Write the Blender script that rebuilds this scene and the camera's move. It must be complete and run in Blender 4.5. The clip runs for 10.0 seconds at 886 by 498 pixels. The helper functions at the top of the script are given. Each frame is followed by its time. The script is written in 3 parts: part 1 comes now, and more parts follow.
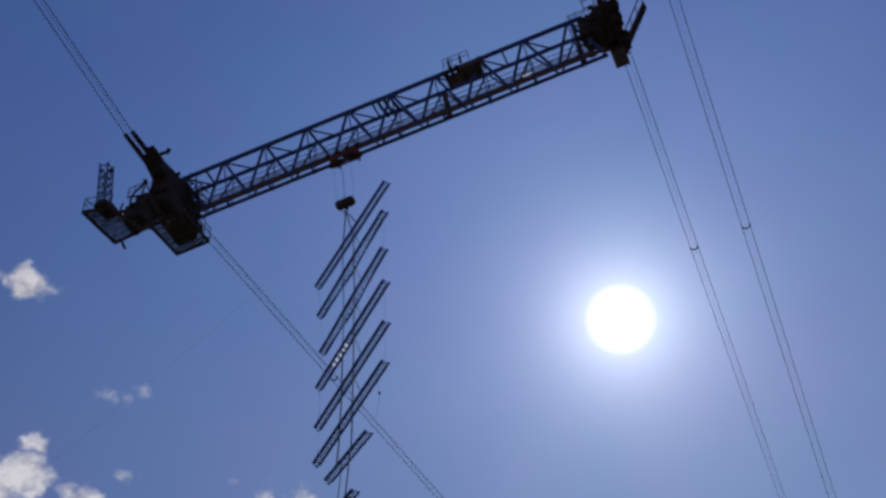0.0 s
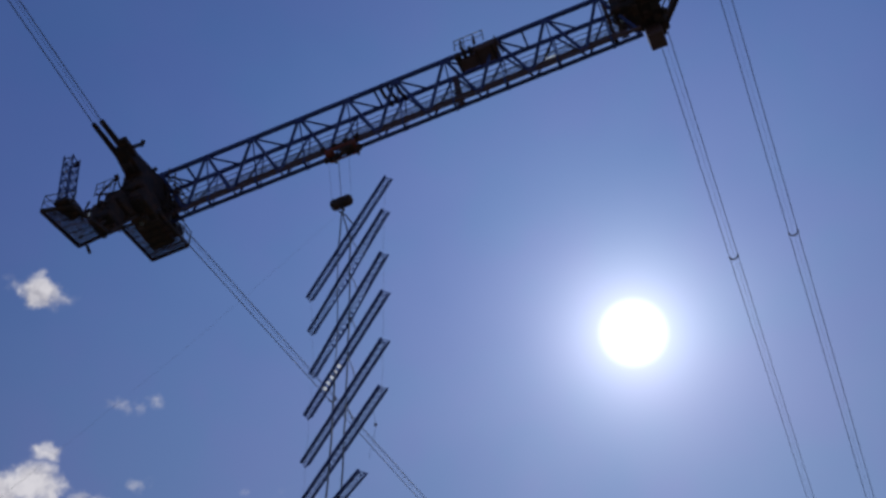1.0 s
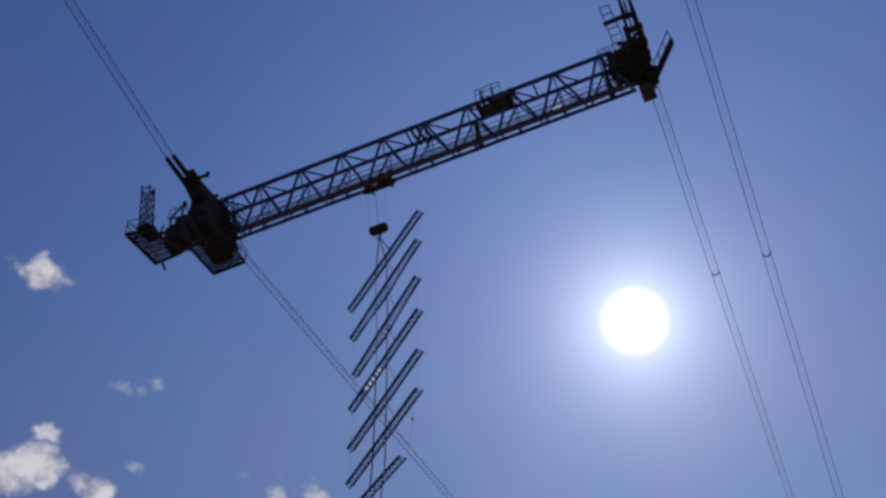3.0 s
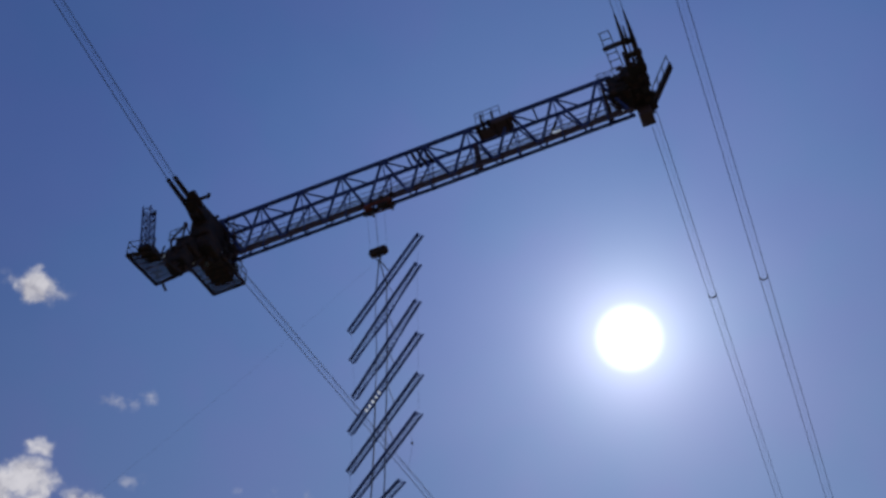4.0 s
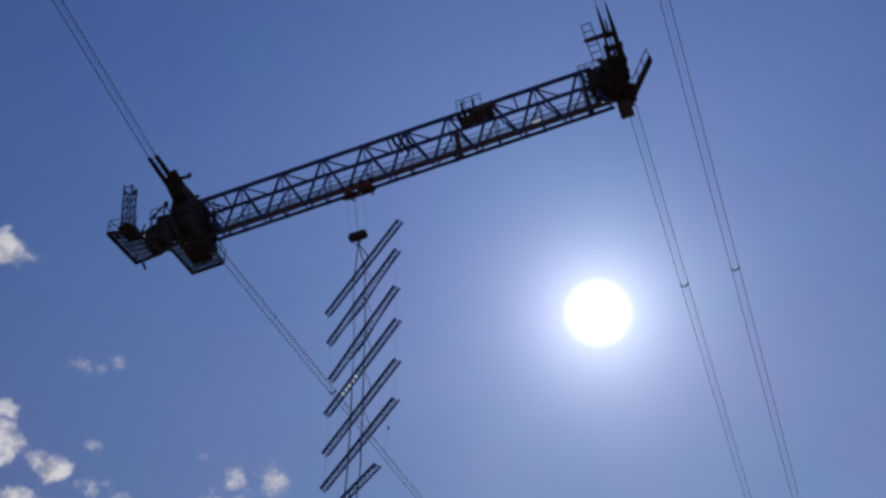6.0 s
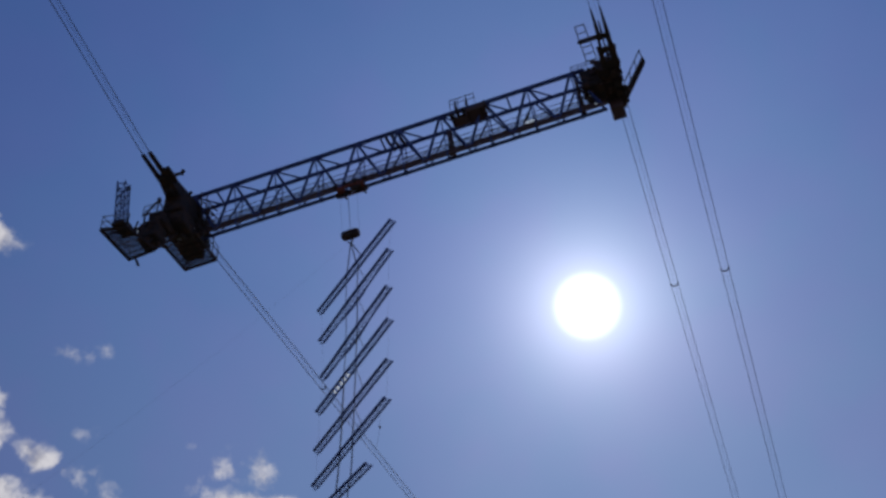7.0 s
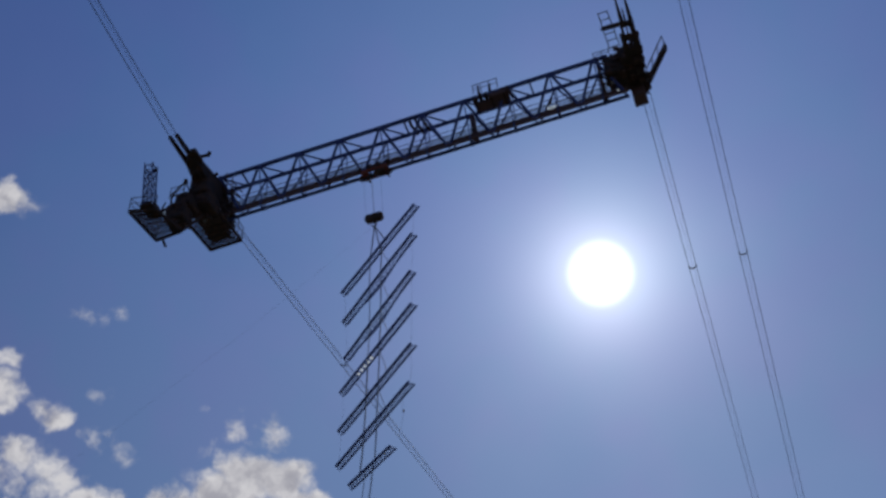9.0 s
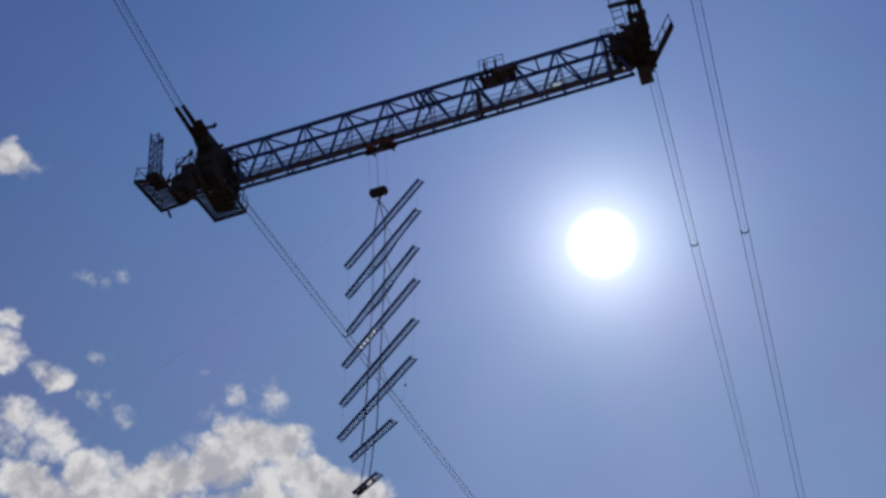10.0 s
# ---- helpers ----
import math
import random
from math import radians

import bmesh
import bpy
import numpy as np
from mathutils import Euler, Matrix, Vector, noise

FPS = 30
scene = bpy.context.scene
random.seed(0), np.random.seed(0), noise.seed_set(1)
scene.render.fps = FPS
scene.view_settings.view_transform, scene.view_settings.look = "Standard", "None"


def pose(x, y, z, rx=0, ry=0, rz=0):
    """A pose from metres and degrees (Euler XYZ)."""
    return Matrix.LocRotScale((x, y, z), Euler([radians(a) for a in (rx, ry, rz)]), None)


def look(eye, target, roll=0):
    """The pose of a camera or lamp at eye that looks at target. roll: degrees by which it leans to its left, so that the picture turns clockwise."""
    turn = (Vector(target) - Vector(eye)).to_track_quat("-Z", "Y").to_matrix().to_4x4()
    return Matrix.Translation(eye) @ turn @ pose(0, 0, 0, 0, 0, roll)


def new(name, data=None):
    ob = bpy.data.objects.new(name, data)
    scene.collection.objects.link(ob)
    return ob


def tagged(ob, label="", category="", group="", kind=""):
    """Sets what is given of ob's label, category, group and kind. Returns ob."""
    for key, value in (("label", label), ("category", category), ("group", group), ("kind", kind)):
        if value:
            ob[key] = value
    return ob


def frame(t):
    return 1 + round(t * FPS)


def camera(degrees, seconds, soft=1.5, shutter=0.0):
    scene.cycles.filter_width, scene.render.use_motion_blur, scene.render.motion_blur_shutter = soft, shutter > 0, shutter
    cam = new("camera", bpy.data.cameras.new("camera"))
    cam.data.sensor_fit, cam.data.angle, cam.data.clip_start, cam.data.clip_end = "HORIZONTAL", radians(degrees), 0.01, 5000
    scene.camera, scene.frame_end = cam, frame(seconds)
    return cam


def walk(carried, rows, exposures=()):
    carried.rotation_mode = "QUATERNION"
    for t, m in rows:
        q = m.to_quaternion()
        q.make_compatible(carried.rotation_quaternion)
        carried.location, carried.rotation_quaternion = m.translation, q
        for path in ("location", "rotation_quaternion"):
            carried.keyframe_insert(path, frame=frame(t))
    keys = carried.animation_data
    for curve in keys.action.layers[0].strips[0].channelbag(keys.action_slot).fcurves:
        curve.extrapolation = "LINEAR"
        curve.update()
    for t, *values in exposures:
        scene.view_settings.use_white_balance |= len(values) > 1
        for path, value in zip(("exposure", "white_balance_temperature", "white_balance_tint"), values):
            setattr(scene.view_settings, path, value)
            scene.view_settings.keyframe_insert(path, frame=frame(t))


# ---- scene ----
# A cable crane's bridge girder hung between two pairs of track ropes, with a chain of lattice beams on its hook.
# x runs along the girder, y along the ropes, z up.
cam = camera(41.0, 10.0, soft=3.0)
walk(cam, [
    (0, pose(-0.109, 4.162, 2.061, 140.928, 5.041, 22.447)),
    (0.5, pose(-0.925, 7.361, 5.825, 141.219, 4.710, 22.426)),
    (1, pose(-1.550, 9.470, 8.316, 141.525, 4.347, 22.582)),
    (1.5, pose(-1.405, 8.858, 8.008, 141.409, 3.944, 22.817)),
    (2, pose(-1.033, 6.789, 6.160, 141.139, 3.608, 22.752)),
    (2.5, pose(-0.242, 2.933, 2.493, 140.773, 3.730, 22.386)),
    (2.7, pose(-0.048, 1.874, 1.519, 140.751, 3.806, 22.227)),
    (3.8, pose(0.042, 1.106, 1.560, 141.366, 3.776, 21.866)),
    (4, pose(-0.024, 0.865, 1.512, 141.554, 3.811, 21.697)),
    (4.5, pose(-0.025, 0.548, 1.435, 141.837, 3.680, 21.312)),
    (5, pose(0.008, 0.152, 1.433, 141.336, 3.790, 20.931)),
    (5.5, pose(-0.002, -0.101, 1.451, 140.648, 3.920, 20.394)),
    (6, pose(0.037, -0.423, 1.406, 140.023, 3.986, 19.736)),
    (6.2, pose(-0.035, -0.506, 1.452, 139.860, 4.045, 19.507)),
    (7.3, pose(0.127, -1.258, 1.430, 139.543, 3.989, 18.922)),
    (7.5, pose(0.072, -1.474, 1.433, 139.512, 3.956, 18.871)),
    (8, pose(0.065, -1.848, 1.435, 139.286, 3.452, 18.952)),
    (8.5, pose(0.078, -2.181, 1.392, 138.652, 3.141, 18.974)),
    (9, pose(0.079, -2.501, 1.425, 137.936, 3.165, 19.042)),
    (9.5, pose(0.074, -2.749, 1.463, 137.175, 2.874, 18.775)),
    (10, pose(0.150, -3.098, 1.418, 136.350, 2.499, 18.412)),
], exposures=[(0.0, 0.0, 6500, 6), (1.3, 0.08, 6580, 6), (2.5, -0.01, 6500, 6), (4.5, -0.02, 6500, 6), (7.5, -0.02, 6550, 5), (9.0, -0.05, 6650, 3), (9.5, -0.02, 6700, 2), (10.0, 0.11, 6750, 1)])

# ---- light ----
SUN_EL, SUN_AZ = radians(45.54), radians(-4.87)
SUN_DIR = Vector((math.cos(SUN_EL) * math.sin(SUN_AZ), math.cos(SUN_EL) * math.cos(SUN_AZ), math.sin(SUN_EL)))
world = bpy.data.worlds.new("sky")
scene.world = world
world.use_nodes = True
wn, wl = world.node_tree.nodes, world.node_tree.links
wn.clear()


def wmath(op, a, b=None, c=None, clamp=False):
    n = wn.new("ShaderNodeMath")
    n.operation, n.use_clamp = op, clamp
    for i, v in enumerate((a, b, c)):
        if v is None:
            continue
        if isinstance(v, (int, float)):
            n.inputs[i].default_value = v
        else:
            wl.new(v, n.inputs[i])
    return n.outputs[0]


def wmix(fac, a, b, blend="MIX"):
    n = wn.new("ShaderNodeMix")
    n.data_type, n.blend_type = "RGBA", blend
    n.clamp_factor = blend == "MIX"
    for key, v in ((0, fac), (6, a), (7, b)):
        if isinstance(v, (int, float)):
            n.inputs[key].default_value = v
        elif isinstance(v, tuple):
            n.inputs[key].default_value = (*v, 1)
        else:
            wl.new(v, n.inputs[key])
    return n.outputs[2]


def wsmooth(v, lo, hi, to0=0.0, to1=1.0):
    n = wn.new("ShaderNodeMapRange")
    n.interpolation_type = "SMOOTHSTEP"
    for i, q in enumerate((lo, hi, to0, to1)):
        n.inputs[i + 1].default_value = q
    wl.new(v, n.inputs[0])
    return n.outputs[0]


def direction(az, el):
    a, e = radians(az), radians(el)
    return (math.cos(e) * math.sin(a), math.cos(e) * math.cos(a), math.sin(e))


wco = wn.new("ShaderNodeTexCoord").outputs["Generated"]
sky = wn.new("ShaderNodeTexSky")
sky.sky_type, sky.sun_disc = "NISHITA", False
sky.sun_elevation, sky.sun_rotation = SUN_EL, SUN_AZ
sky.air_density, sky.dust_density, sky.ozone_density, sky.altitude = 1.0, 0.3, 2.5, 900
dot = wn.new("ShaderNodeVectorMath")
dot.operation = "DOT_PRODUCT"
dot.inputs[1].default_value = SUN_DIR
wl.new(wco, dot.inputs[0])
gamma = wmath("MULTIPLY", wmath("ARCCOSINE", wmath("MINIMUM", dot.outputs["Value"], 1.0)), 180 / math.pi)
# the bright air round the sun with camera bloom painted in, in degrees from it
near = wmath("EXPONENT", wmath("MULTIPLY", gamma, -1 / 2.0))
wide = wmath("EXPONENT", wmath("MULTIPLY", gamma, -1 / 9.0))
disc = wsmooth(gamma, 1.85, 0.7)
# clearer and bluer overhead, hazier and greyer towards the horizon
split = wn.new("ShaderNodeSeparateXYZ")
wl.new(wco, split.inputs[0])
haze = wmix(wsmooth(split.outputs[2], 0.56, 0.88), (0.69, 0.69, 0.845), (0.60, 0.705, 1.04))
base = wmix(1.0, sky.outputs[0], haze, "MULTIPLY")
# lens vignetting put into the sky colour: darker far from the sun
away = wsmooth(gamma, 18.0, 34.0)
base = wmix(1.0, base, wmix(away, (1.0, 1.0, 1.0), (0.96, 0.91, 0.94)), "MULTIPLY")
veil = wn.new("ShaderNodeTexNoise")
veil.inputs["Scale"].default_value, veil.inputs["Detail"].default_value = 3.2, 4
wl.new(wco, veil.inputs["Vector"])
base = wmix(1.0, base, wmix(wsmooth(veil.outputs[0], 0.35, 0.65), (0.93, 0.95, 0.97), (1.08, 1.04, 1.02)), "MULTIPLY")
# thin uneven veils, a little violet or a little green
tint = wn.new("ShaderNodeTexNoise")
tint.inputs["Scale"].default_value, tint.inputs["Detail"].default_value = 9.0, 3
wl.new(wco, tint.inputs["Vector"])
base = wmix(1.0, base, wmix(wsmooth(tint.outputs[0], 0.38, 0.62), (0.965, 1.02, 1.0), (1.045, 0.985, 1.01)), "MULTIPLY")
col = wmix(near, base, tuple(15.5 * c for c in (0.88, 0.88, 1.0)), "ADD")
col = wmix(wide, col, tuple(1.98 * c for c in (0.36, 0.61, 1.05)), "ADD")

# the cumulus bank low in the sky: azimuth, elevation and radius of its heaps, in degrees
BANK = [
    (-41.1, 36.9, 1.0), (-38.9, 36.2, 1.1), (-39.3, 35.4, 0.9), (-40.7, 35.5, 0.8), (-41.8, 35.8, 1.1), (-39.4, 33.8, 1.5), (-36.9, 34.7, 1.2), (-35.3, 35.4, 1.0),
    (-32.6, 35.2, 1.5), (-29.3, 35.8, 1.7), (-28.1, 37.2, 1.35), (-26.1, 37.0, 1.2), (-24.7, 35.6, 1.2), (-22.8, 35.0, 1.3),
    (-20.9, 34.4, 1.2), (-32.0, 32.3, 2.9), (-37.4, 31.4, 2.7), (-26.6, 33.4, 2.9), (-22.4, 32.2, 2.4),
    (-34.2, 34.3, 1.4), (-35.8, 33.6, 1.5), (-38.0, 33.2, 1.6)]
# single puffs and wisps above it, with their density
PUFFS = [
    (-43.1, 40.9, 0.55, 0.95), (-43.4, 39.4, 1.15, 1.6), (-42.7, 38.9, 0.6, 1.3), (-45.0, 38.6, 1.25, 1.6), (-39.8, 38.8, 0.85, 1.6),
    (-36.6, 37.9, 0.95, 0.62), (-35.5, 37.6, 1.0, 0.62), (-37.5, 38.1, 0.69, 0.6), (-37.7, 40.1, 0.63, 0.42),
    (-39.5, 43.3, 0.6, 0.55), (-37.6, 43.5, 0.6, 0.55), (-37.0, 43.7, 0.7, 0.58), (-29.7, 39.0, 1.0, 0.7), (-28.9, 38.9, 0.57, 0.8),
    (-30.5, 37.8, 0.69, 0.57), (-27.1, 39.5, 0.75, 0.74), (-27.0, 38.6, 1.0, 0.8), (-30.8, 40.2, 0.5, 0.36), (-28.6, 40.3, 0.4, 0.41),
    (-25.8, 39.0, 0.52, 0.53), (-45.7, 48.0, 0.85, 1.5), (-46.6, 47.8, 0.7, 1.0), (-46.0, 48.5, 0.55, 1.0), (-45.9, 47.5, 0.65, 1.2), (-47.6, 47.8, 0.6, 0.6)]
CLOUDS = [(*heap, 1.9 if heap[0] > -34 or heap[1] < 35 else 1.2) for heap in BANK] + PUFFS


def wvector(op, a, b, c=None):
    n = wn.new("ShaderNodeVectorMath")
    n.operation = op
    for i, v in enumerate((a, b, c)):
        if v is None:
            continue
        if isinstance(v, bpy.types.NodeSocket):
            wl.new(v, n.inputs[i])
        else:
            n.inputs[i].default_value = v
    return n


def wnoise(vector, size, detail, rough=0.55, colour=False):
    n = wn.new("ShaderNodeTexNoise")
    n.inputs["Scale"].default_value, n.inputs["Detail"].default_value, n.inputs["Roughness"].default_value = size, detail, rough
    wl.new(vector, n.inputs["Vector"])
    return n.outputs["Color" if colour else 0]


def wlobes(vector, size, soft):
    """Round heads of cloud, high in their middles."""
    n = wn.new("ShaderNodeTexVoronoi")
    n.feature = "SMOOTH_F1"
    n.inputs["Scale"].default_value, n.inputs["Smoothness"].default_value = size, soft
    wl.new(vector, n.inputs["Vector"])
    return wmath("SUBTRACT", 1.0, n.outputs["Distance"])


# the heaps' outlines, bent at two sizes
bent = wvector("MULTIPLY_ADD", wnoise(wco, 30, 4, colour=True), (0.016,) * 3, wco).outputs[0]
bent = wvector("MULTIPLY_ADD", wnoise(wco, 120, 4, colour=True), (0.006,) * 3, bent).outputs[0]
bent = wvector("SUBTRACT", bent, (0.011,) * 3).outputs[0]
# heaps lie broader than they are high
flat = Vector((1.0, 1.0, 1.55))
laid = wvector("MULTIPLY", bent, flat).outputs[0]
mass = None
for az, el, rad, dens in CLOUDS:
    d = wvector("DISTANCE", laid, Vector(direction(az, el)) * flat).outputs["Value"]
    m = wsmooth(d, radians(rad) * 1.9, radians(rad) * 0.2, 0.0, dens)
    mass = m if mass is None else wmath("MAXIMUM", mass, m)


def heaped(vector):
    """Height of the billows at three sizes."""
    h = wmath("MULTIPLY", wlobes(vector, 46, 0.6), 0.34)
    h = wmath("ADD", h, wmath("MULTIPLY", wlobes(vector, 110, 0.8), 0.16))
    h = wmath("ADD", h, wmath("MULTIPLY", wnoise(vector, 40, 8, 0.6), 0.75))
    return wmath("ADD", h, wmath("MULTIPLY", wnoise(vector, 210, 6, 0.62), 0.2))


pile = heaped(bent)
body = wmath("ADD", mass, wmath("MULTIPLY", wmath("SUBTRACT", pile, 0.80), 3.0))
cover = wmath("MULTIPLY", wsmooth(body, 0.15, 1.35), wsmooth(mass, 0.0, 0.7))
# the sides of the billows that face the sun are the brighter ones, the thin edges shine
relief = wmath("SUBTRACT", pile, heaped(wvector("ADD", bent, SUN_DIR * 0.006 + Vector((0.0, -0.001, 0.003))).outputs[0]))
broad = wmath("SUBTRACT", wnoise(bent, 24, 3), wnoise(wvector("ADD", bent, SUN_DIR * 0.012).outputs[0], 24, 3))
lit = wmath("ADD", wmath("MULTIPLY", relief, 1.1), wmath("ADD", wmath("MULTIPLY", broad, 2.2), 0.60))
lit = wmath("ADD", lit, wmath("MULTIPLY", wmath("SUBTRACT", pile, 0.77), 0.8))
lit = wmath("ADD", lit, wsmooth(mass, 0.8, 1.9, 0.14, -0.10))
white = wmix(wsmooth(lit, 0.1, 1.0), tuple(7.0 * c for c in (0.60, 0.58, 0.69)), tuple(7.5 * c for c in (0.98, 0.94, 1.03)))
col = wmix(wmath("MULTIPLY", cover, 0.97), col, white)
col = wmix(disc, col, (11.0, 11.0, 11.0), "ADD")
bg = wn.new("ShaderNodeBackground")
bg.inputs["Strength"].default_value = 0.09
wl.new(col, bg.inputs["Color"])
wo = wn.new("ShaderNodeOutputWorld")
wl.new(bg.outputs[0], wo.inputs["Surface"])

sun = new("sun", bpy.data.lights.new("sun", "SUN"))
sun.data.energy, sun.data.angle, sun.data.color = 3.0, radians(0.53), (1.0, 0.95, 0.88)
sun.matrix_world = look(SUN_DIR * 100, (0, 0, 0))


# ---- materials ----
def material(name, colour, rough=0.5, metal=0.0, dirt=None, amount=0.5, scale=1.5, bump=0.15, grain=30.0, gloss=0.25):
    mat = bpy.data.materials.new(name)
    mat.use_nodes = True
    nt = mat.node_tree
    bsdf = nt.nodes["Principled BSDF"]
    co = nt.nodes.new("ShaderNodeTexCoord")
    info = nt.nodes.new("ShaderNodeObjectInfo")
    big = nt.nodes.new("ShaderNodeTexNoise")
    big.inputs["Scale"].default_value, big.inputs["Detail"].default_value = scale, 5
    fine = nt.nodes.new("ShaderNodeTexNoise")
    fine.inputs["Scale"].default_value, fine.inputs["Detail"].default_value = grain, 4
    for n in (big, fine):
        nt.links.new(co.outputs["Object"], n.inputs["Vector"])
    ramp = nt.nodes.new("ShaderNodeMapRange")
    ramp.inputs[1].default_value, ramp.inputs[2].default_value = 0.45, 0.75
    ramp.inputs[4].default_value = amount
    nt.links.new(big.outputs[0], ramp.inputs[0])
    mix = nt.nodes.new("ShaderNodeMix")
    mix.data_type = "RGBA"
    mix.inputs[6].default_value = (*colour, 1)
    mix.inputs[7].default_value = (*(dirt or tuple(c * 0.6 for c in colour)), 1)
    nt.links.new(ramp.outputs[0], mix.inputs[0])
    vary = nt.nodes.new("ShaderNodeMapRange")
    vary.inputs[3].default_value, vary.inputs[4].default_value = 0.85, 1.15
    nt.links.new(info.outputs["Random"], vary.inputs[0])
    hsv = nt.nodes.new("ShaderNodeHueSaturation")
    nt.links.new(vary.outputs[0], hsv.inputs["Value"])
    nt.links.new(mix.outputs[2], hsv.inputs["Color"])
    nt.links.new(hsv.outputs[0], bsdf.inputs["Base Color"])
    rr = nt.nodes.new("ShaderNodeMapRange")
    rr.inputs[3].default_value, rr.inputs[4].default_value = max(0.05, rough - 0.12), min(1, rough + 0.15)
    nt.links.new(fine.outputs[0], rr.inputs[0])
    nt.links.new(rr.outputs[0], bsdf.inputs["Roughness"])
    bsdf.inputs["Metallic"].default_value = metal
    bsdf.inputs["Specular IOR Level"].default_value = gloss
    bp = nt.nodes.new("ShaderNodeBump")
    bp.inputs["Strength"].default_value, bp.inputs["Distance"].default_value = bump, 0.01
    nt.links.new(fine.outputs[0], bp.inputs["Height"])
    nt.links.new(bp.outputs[0], bsdf.inputs["Normal"])
    return mat


STEEL = material("dark_blue_painted_steel", (0.032, 0.05, 0.175), 0.6, 0.0, (0.04, 0.04, 0.06), 0.5)
DARK = material("dark_machine_paint", (0.034, 0.026, 0.028), 0.75, 0.0, (0.085, 0.042, 0.03), 0.9, 2.2, gloss=0.15)
RED = material("red_oxide_paint", (0.16, 0.042, 0.035), 0.75, 0.0, (0.09, 0.04, 0.03), 0.7)
RUST = material("brown_rusted_steel", (0.075, 0.047, 0.055), 0.75, 0.0, (0.095, 0.05, 0.045), 0.7)
GALV = material("galvanised_steel", (0.10, 0.105, 0.115), 0.6, 0.2, (0.07, 0.065, 0.06), 0.6, 3.0)
LOAD = material("dark_blue_lattice_steel", (0.028, 0.05, 0.22), 0.6, 0.0, (0.035, 0.035, 0.06), 0.5, 2.5)
ROPE = material("wire_rope", (0.09, 0.11, 0.20), 0.9, 0.0, (0.05, 0.06, 0.09), 0.7, 6.0)
SLING = material("polyester_sling", (0.12, 0.13, 0.17), 0.85)
PALE = material("pale_sheet_metal", (0.75, 0.74, 0.72), 0.4, 0.0, (0.5, 0.48, 0.45), 0.4)
GROUND = material("gravel_and_grass", (0.10, 0.095, 0.075), 0.95, 0.0, (0.035, 0.05, 0.02), 1.0, 0.15, 0.4, 8.0)

# translucent white, standing in for sun glints, sunlit edges and sky gaps
glow = bpy.data.materials.new("translucent_bright_standin")
glow.use_nodes = True
gn = glow.node_tree
tl = gn.nodes.new("ShaderNodeBsdfTranslucent")
tl.inputs["Color"].default_value = (0.86, 0.92, 1.0, 1)
gm = gn.nodes.new("ShaderNodeMixShader")
gm.inputs[0].default_value = 0.9
gn.nodes["Principled BSDF"].inputs["Base Color"].default_value = (0.85, 0.85, 0.85, 1)
gn.links.new(gn.nodes["Principled BSDF"].outputs[0], gm.inputs[1])
gn.links.new(tl.outputs[0], gm.inputs[2])
gn.links.new(gm.outputs[0], gn.nodes["Material Output"].inputs[0])


# ---- building helpers ----
def mesh_object(name, bm, mat, parent=None, label=""):
    bmesh.ops.recalc_face_normals(bm, faces=bm.faces)
    me = bpy.data.meshes.new(name)
    bm.to_mesh(me)
    bm.free()
    me.materials.append(mat)
    ob = new(name, me)
    if parent is not None:
        ob.parent = parent
    if label:
        tagged(ob, label)
    return ob


def part(name, bm, mat, parent, label=""):
    return mesh_object(name, bm, mat, parent, label)


def thing(name, label, category, group="", at=(0, 0, 0)):
    ob = new(name)
    ob.empty_display_size = 0.3
    ob.location = at
    return tagged(ob, label, category, group)


def tube(bm, a, b, r, sides=8, r2=None):
    a, b = Vector(a), Vector(b)
    d = b - a
    q = Vector((0, 0, 1)).rotation_difference(d.normalized()).to_matrix().to_4x4()
    m = Matrix.Translation((a + b) / 2) @ q
    bmesh.ops.create_cone(bm, cap_ends=True, segments=sides, radius1=r, radius2=r if r2 is None else r2, depth=d.length, matrix=m)
    return bm


def bar(bm, a, b, w, h, up=(0, 0, 1)):
    """A rectangular section w wide and h high from a to b."""
    a, b, up = Vector(a), Vector(b), Vector(up)
    d = (b - a).normalized()
    s = d.cross(up)
    if s.length < 1e-4:
        s = d.cross(Vector((0, 1, 0)))
    s.normalize()
    u = s.cross(d)
    v = [bm.verts.new(p + s * i * w / 2 + u * j * h / 2) for p in (a, b) for i, j in ((-1, -1), (1, -1), (1, 1), (-1, 1))]
    for f in ((0, 1, 2, 3), (7, 6, 5, 4), (0, 4, 5, 1), (1, 5, 6, 2), (2, 6, 7, 3), (3, 7, 4, 0)):
        bm.faces.new([v[i] for i in f])
    return bm


def box(bm, lo, hi, bevel=0.03):
    """A box with broken edges."""
    lo, hi = Vector(lo), Vector(hi)
    made = bmesh.ops.create_cube(bm, size=1, matrix=Matrix.Translation((lo + hi) / 2) @ Matrix.Diagonal((*(hi - lo), 1)))
    if bevel:
        edges = list({e for v in made["verts"] for e in v.link_edges})
        bmesh.ops.bevel(bm, geom=edges, offset=bevel, segments=1, affect="EDGES")
    return bm


def wheel(bm, centre, axis, r, w, sides=20):
    """A grooved sheave: two flanges, a narrower rim between them and a hub."""
    c, ax = Vector(centre), Vector(axis).normalized()
    tube(bm, c - ax * w / 2, c - ax * w / 4, r, sides, r * 0.93)
    tube(bm, c - ax * w / 4, c + ax * w / 4, r * 0.84, sides)
    tube(bm, c + ax * w / 4, c + ax * w / 2, r * 0.93, sides, r)
    tube(bm, c - ax * w * 0.7, c + ax * w * 0.7, r * 0.22, 10)
    return bm


B = bmesh.new


